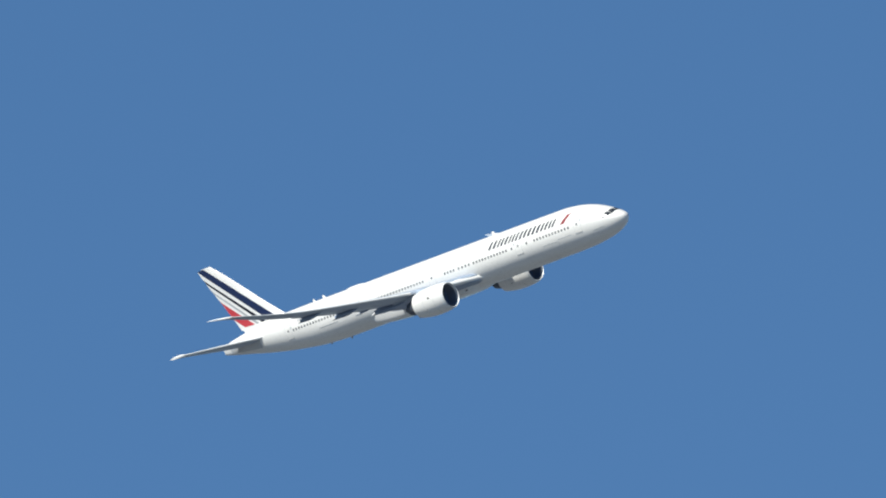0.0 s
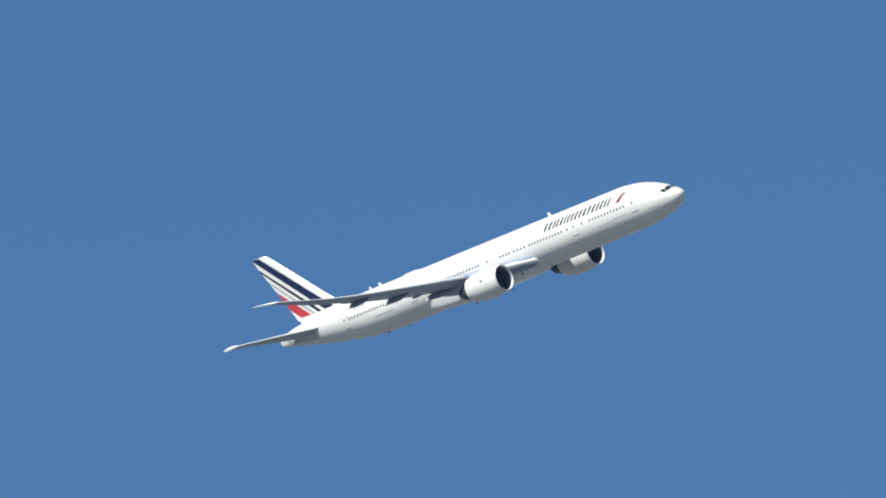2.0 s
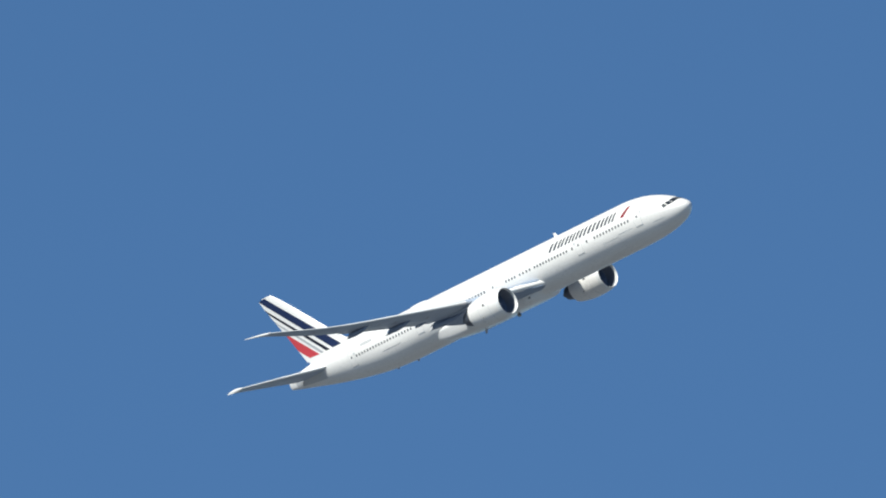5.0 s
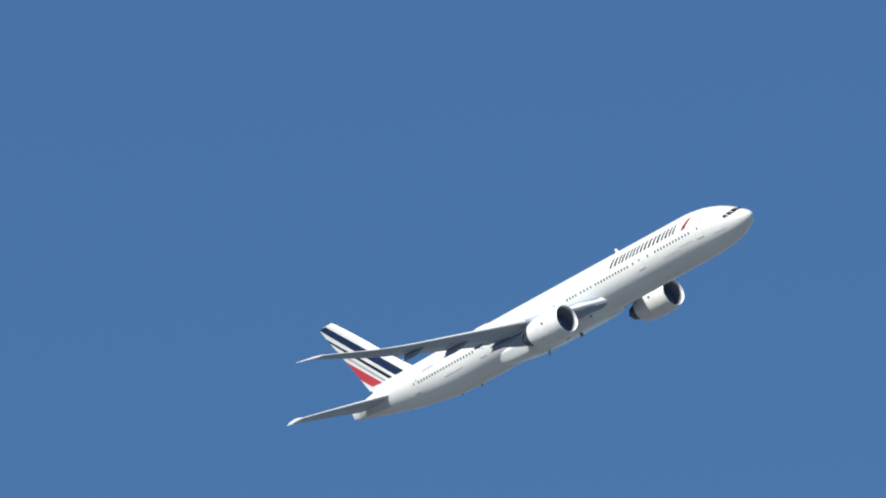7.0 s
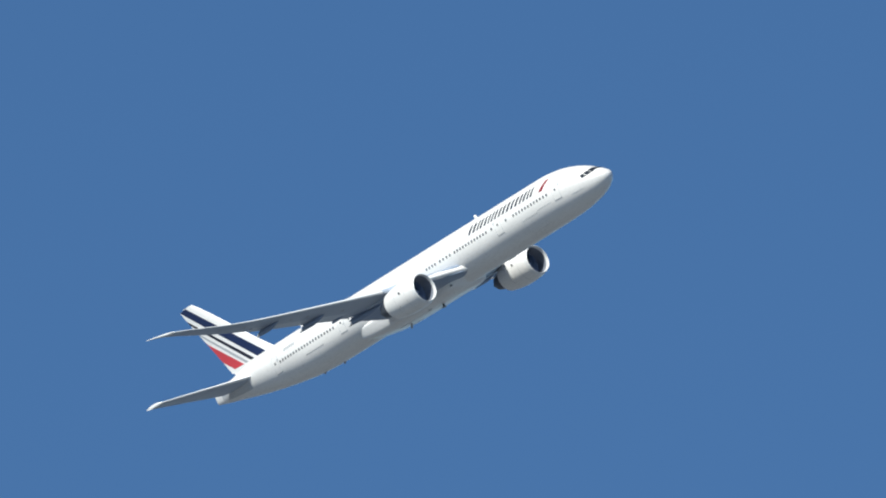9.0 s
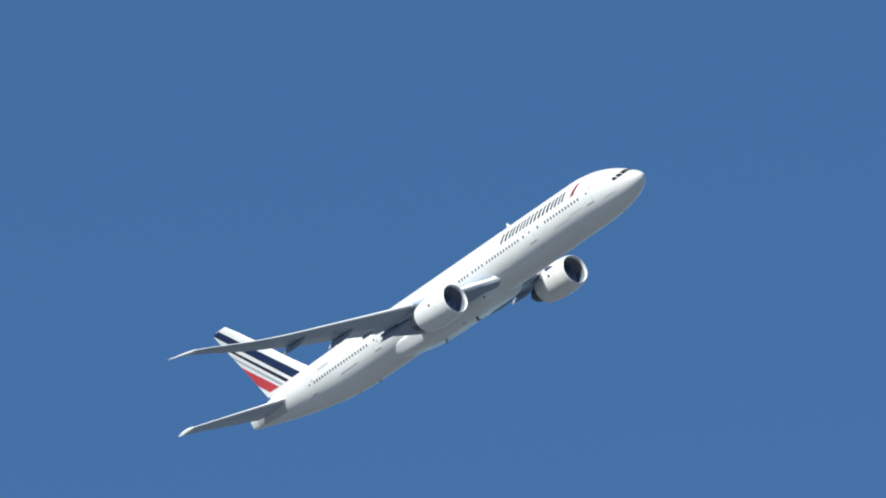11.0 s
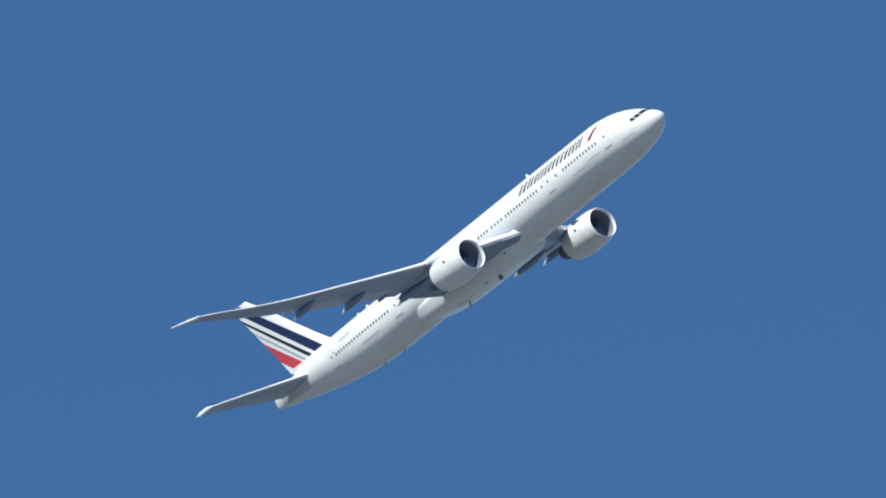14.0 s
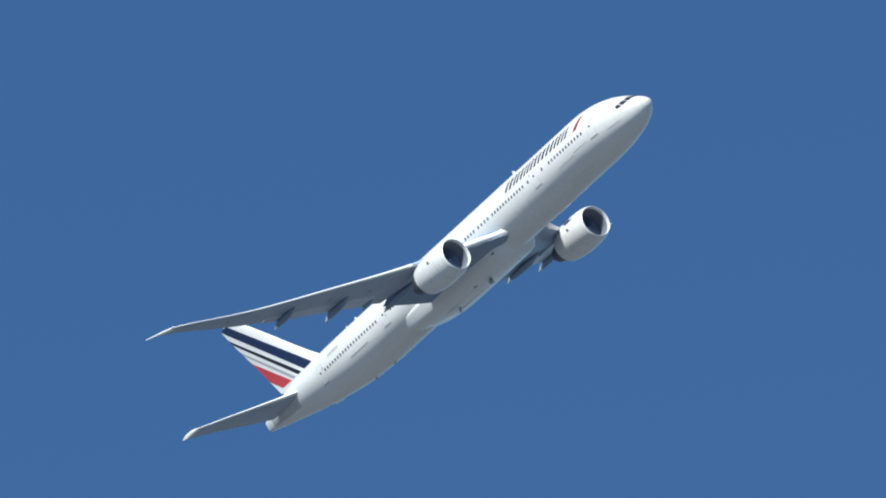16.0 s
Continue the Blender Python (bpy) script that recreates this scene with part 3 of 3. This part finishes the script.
def build_fin():
    fin = part("tail_fin", fin_piece(1.6, 12.5, 0.0, 0.70, 16), WHITE, airliner, "tall white tail fin with navy, grey and red stripes")
    part("rudder", fin_piece(2.75, 12.3, 0.705, 1.0, 12), WHITE, fin, "white rudder")
    part("rudder_base", fin_piece(1.8, 2.74, 0.705, 0.97, 3), WHITE, fin)
    for side in (-1, 1):
        part("stripe", fin_patch([(71.70, 12.46), (62.05, 3.0), (63.6, 3.0), (72.85, 12.36)], side), NAVY, fin, "broad navy stripe")
        part("stripe", fin_patch([(72.36, 11.05), (64.2, 3.0), (64.85, 3.0), (72.1, 10.42)], side), BLACKBLUE, fin, "narrow blue-black stripe")
        part("stripe", fin_patch([(71.68, 9.35), (65.35, 3.0), (65.85, 3.0), (71.5, 8.9)], side), SILVER, fin, "narrow silver-grey stripe")
        part("stripe", fin_patch([(71.05, 7.72), (66.2, 3.0), (68.1, 3.1), (69.9, 4.9)], side), RED, fin, "red wedge at the foot of the fin")


build_fin()

# ---- engines ----
ENGINE_S, ENGINE_Y, ENGINE_Z = 25.4, 9.78, -2.74


def revolve(profile, seg=56, closed=False):
    rings = [[(-x, r * math.cos(g), r * math.sin(g)) for g in np.linspace(0, 2 * math.pi, seg, endpoint=False)] if r > 1e-6 else [(-x, 0, 0)] for x, r in profile]
    return loft(rings + (rings[:1] if closed else []), cap=False)


def build_engine(side):
    at = (MID - ENGINE_S, side * ENGINE_Y, ENGINE_Z)
    cowl = part("engine", revolve([(0.42, 1.86), (0.8, 1.945), (1.5, 2.01), (2.4, 2.04), (3.3, 2.02), (4.15, 1.94), (4.9, 1.81), (5.6, 1.66), (5.6, 1.60), (4.9, 1.69), (4.0, 1.72), (2.4, 1.69), (1.5, 1.675), (1.0, 1.67), (0.42, 1.655)], closed=True), WHITE, airliner, "white turbofan nacelle with a dark intake")
    cowl.matrix_basis = Matrix.Translation(at)
    part("intake_lip", revolve([(0.425, 1.862), (0.25, 1.83), (0.1, 1.78), (0.02, 1.73), (0.0, 1.69), (0.05, 1.65), (0.2, 1.635), (0.425, 1.638), (0.5, 1.70)], closed=True), LIP, cowl, "pale bare-metal intake lip")
    part("intake_liner", revolve([(0.43, 1.635), (1.0, 1.648), (2.1, 1.655), (2.1, 1.66), (0.43, 1.645)], closed=True), DUCT, cowl, "grey intake liner")
    # fan: 22 wide curved blades, as one wheel would show them
    blade_rings = []
    for k in range(7):
        u = k / 6
        r, tw, ch = 0.42 + 1.21 * u, radians(25 + 38 * u), 0.40 + 0.38 * u
        sweep = 0.12 * math.sin(math.pi * u)
        ring = []
        for c, t in ((-0.5, 0), (-0.2, 0.03), (0.2, 0.03), (0.5, 0), (0.2, -0.02), (-0.2, -0.02)):
            x, y = c * ch * math.cos(tw) + sweep, c * ch * math.sin(tw) + t
            ring.append((-(1.95 + x), y, r))
        blade_rings.append(ring)
    me = finish(loft(blade_rings), FANDARK)
    for k in range(22):
        ob = part("fan_blade", me, FANDARK, cowl)
        ob.matrix_basis = Matrix.Rotation(2 * math.pi * k / 22, 4, "X")
    part("spinner", revolve([(1.23, 0), (1.25, 0.06), (1.37, 0.2), (1.55, 0.33), (1.75, 0.41), (2.05, 0.44), (2.1, 0.3), (2.1, 0)], 28), FANDARK, cowl, "dark fan spinner")
    spiral = []
    for k in range(16):
        u = k / 15
        g, x, r = u * 4.6, 1.31 + 0.34 * u, 0.145 + 0.24 * u
        wd = 0.05 + 0.06 * u
        spiral.append([(-(x + dx) - 0.008, (r + dr) * math.cos(g), (r + dr) * math.sin(g)) for dx, dr in ((0, 0.014), (wd, 0.014 + wd * 0.7), (wd, wd * 0.7 - 0.05), (0, -0.05))])
    part("spinner_mark", loft(spiral), WHITE, cowl, "white spiral mark")
    part("fan_casing", revolve([(2.3, 0), (2.3, 1.69), (2.35, 1.69), (2.35, 0)], 40), FANDARK, cowl, "blue-grey vanes behind the fan")
    part("core_cowl", revolve([(4.6, 1.30), (5.6, 1.24), (6.4, 1.08), (7.2, 0.86), (7.3, 0.82), (7.0, 0.80), (4.7, 1.1)], 40, closed=True), HOT, cowl, "heat-stained core cowl")
    part("exhaust_cone", revolve([(6.2, 0.62), (7.2, 0.55), (7.9, 0.32), (8.25, 0.0)], 28), HOT, cowl, "dark exhaust cone")
    part("duct_end", revolve([(4.6, 1.71), (4.62, 0.3), (4.7, 0.3), (4.7, 1.71)], 40, closed=True), RUBBER, cowl, "dark fan duct")
    # seams round the cowl
    for x, r in ((1.62, 2.014), (3.45, 2.008)):
        part("cowl_seam", revolve([(x, r - 0.02), (x, r + 0.006), (x + 0.035, r + 0.006), (x + 0.035, r - 0.02)], closed=True), SEAM, cowl)
    # chine on the inboard shoulder
    g = radians(42)
    cy, cz = -side * math.cos(g), math.sin(g)
    fine = [(1.5, 2.0), (2.0, 2.34), (2.75, 2.38), (2.95, 2.02)]
    a = [(-x, cy * r + 0.02 * cz, cz * r + 0.02 * cy) for x, r in fine]
    b = [(-x, cy * r - 0.02 * cz, cz * r - 0.02 * cy) for x, r in fine]
    part("chine", loft([a, b]), SHADEDGREY, cowl, "dark grey strake on the cowl")
    # small dark badges, one on each flank, and a latch cover below
    for flank in (-1, 1):
        for x, dg, sz in ((2.35, 13, 0.21), (3.15, -24, 0.10)):
            ang = radians(dg)
            rr = 2.035
            bm = bmesh.new()
            bmesh.ops.create_cone(bm, cap_ends=True, segments=16, radius1=sz, radius2=sz, depth=0.03,
                                  matrix=Matrix.Translation((-x, flank * rr * math.cos(ang), rr * math.sin(ang))) @ Matrix.Rotation(flank * math.pi / 2 - flank * ang, 4, "X") @ Matrix.Diagonal((0.8, 1.5, 1, 1)))
            part("badge", bm, SEAMDARK, cowl, "small dark oval badge")
    # pylon up to the wing
    pyl = []
    for z, s0, s1, w in ((1.3, 27.6, 35.2, 0.30), (1.9, 28.3, 36.3, 0.32), (2.1, 29.6, 36.8, 0.28), (2.26, 31.3, 37.0, 0.2)):
        ring = []
        for u, t in ((0, 0), (0.06, 0.6), (0.25, 1), (0.6, 1), (0.9, 0.4), (1, 0), (0.9, -0.4), (0.6, -1), (0.25, -1), (0.06, -0.6)):
            ring.append((ENGINE_S - (s0 + (s1 - s0) * u), w * t, z))
        pyl.append(ring)
    part("pylon", loft(pyl), GREY, cowl, "grey engine pylon")


for side in (-1, 1):
    build_engine(side)

# ---- lights on the airframe, unlit glass ----
for side in (-1, 1):
    bm = bmesh.new()
    bmesh.ops.create_uvsphere(bm, u_segments=14, v_segments=8, radius=0.17, matrix=Matrix.Translation((MID - 45.9, side * 30.74, wing_z(30.74))) @ Matrix.Diagonal((2.2, 0.8, 0.6, 1)))
    part("wingtip_lamp", bm, WHITE, airliner, "pale wingtip lamp housing")


# ---- red anti-collision beacon under the belly: a louvred lamp that turns in its housing ----
BEACON = (MID - 32.8, -0.26, -3.65)


def glow_material():
    m = bpy.data.materials.new("beacon_glow")
    m.use_nodes = True
    p = m.node_tree.nodes["Principled BSDF"]
    p.inputs["Base Color"].default_value = (0.6, 0.05, 0.02, 1)
    p.inputs["Emission Color"].default_value = (1.0, 0.30, 0.14, 1)
    p.inputs["Emission Strength"].default_value = 12.0
    return m


def build_beacon():
    base = revolve([(-0.30, 0), (-0.30, 0.26), (-0.19, 0.28), (-0.17, 0.24), (-0.17, 0)], 24)
    bmesh.ops.transform(base, matrix=Matrix.Translation(BEACON) @ Matrix.Rotation(math.pi / 2, 4, "Y"), verts=base.verts)
    part("beacon_base", base, DARKGREY, airliner, "round grey beacon base")
    louvre = bmesh.new()
    for k in range(6):
        bmesh.ops.create_cube(louvre, size=1, matrix=Matrix.Translation((0.03, -0.15 + 0.06 * k, 0)) @ Matrix.Diagonal((0.24, 0.008, 0.26, 1)))
    lamp = part("rotating_beacon", louvre, RUBBER, airliner, "turning red anti-collision beacon", smooth=False)
    hood = bmesh.new()
    bmesh.ops.create_cube(hood, size=1, matrix=Matrix.Translation((-0.10, 0, 0)) @ Matrix.Diagonal((0.03, 0.32, 0.27, 1)))
    for z0, reach, width in ((-0.139, 0.28, 0.33), (0.139, 0.40, 0.40)):
        bmesh.ops.create_cube(hood, size=1, matrix=Matrix.Translation((reach / 2 - 0.115, 0, z0)) @ Matrix.Diagonal((reach, width, 0.012, 1)))
    part("hood", hood, SEAM, lamp, "pale grey lamp hood", smooth=False)
    strips = bmesh.new()
    for k in range(5):
        bmesh.ops.create_cube(strips, size=1, matrix=Matrix.Translation((-0.075, -0.12 + 0.06 * k, 0)) @ Matrix.Diagonal((0.012, 0.05, 0.24, 1)))
    part("glow", strips, glow_material(), lamp, "glowing red strips", smooth=False)
    return lamp


beacon = build_beacon()


# ---- what moves ----
def motions():
    """The airliner climbs in a steady right turn towards the camera."""
    walk(airliner, [
        (0, pose(0.000, 4305.058, 877.524, 20.1704, -8.6766, -41.5959)),
        (1, pose(73.393, 4232.619, 884.170, 19.8984, -8.6755, -43.5610)),
        (2, pose(144.440, 4160.392, 891.508, 19.7323, -8.8895, -45.5289)),
        (3, pose(213.117, 4088.081, 899.790, 19.6619, -9.2444, -47.5000)),
        (4, pose(279.391, 4015.408, 909.148, 19.6755, -9.6772, -49.4748)),
        (5, pose(343.217, 3942.118, 919.619, 19.7603, -10.1365, -51.4534)),
        (6, pose(404.542, 3867.969, 931.158, 19.9028, -10.5818, -53.4350)),
        (7, pose(463.306, 3792.736, 943.660, 20.0896, -10.9840, -55.4184)),
        (8, pose(519.442, 3716.204, 956.975, 20.3080, -11.3250, -57.4016)),
        (9, pose(572.875, 3638.168, 970.928, 20.5467, -11.5971, -59.3823)),
        (10, pose(623.521, 3558.428, 985.333, 20.7964, -11.8036, -61.3586)),
        (11, pose(671.288, 3476.787, 1000.008, 21.0504, -11.9577, -63.3289)),
        (12, pose(716.067, 3393.046, 1014.789, 21.3053, -12.0826, -65.2927)),
        (13, pose(757.732, 3307.002, 1029.547, 21.5618, -12.2108, -67.2512)),
        (14, pose(796.133, 3218.443, 1044.193, 21.8250, -12.3839, -69.2073)),
        (15, pose(831.090, 3127.142, 1058.695, 22.1052, -12.6518, -71.1667)),
        (16, pose(862.387, 3032.858, 1073.081, 22.4182, -13.0725, -73.1381)),
    ])
    # one turn of the beacon in 1.37 s
    walk(beacon, [(k / 4, pose(*BEACON, 0, 0, -44.5 + 360 * (k / 4 - 15.5) / 1.37)) for k in range(65)])


motions()
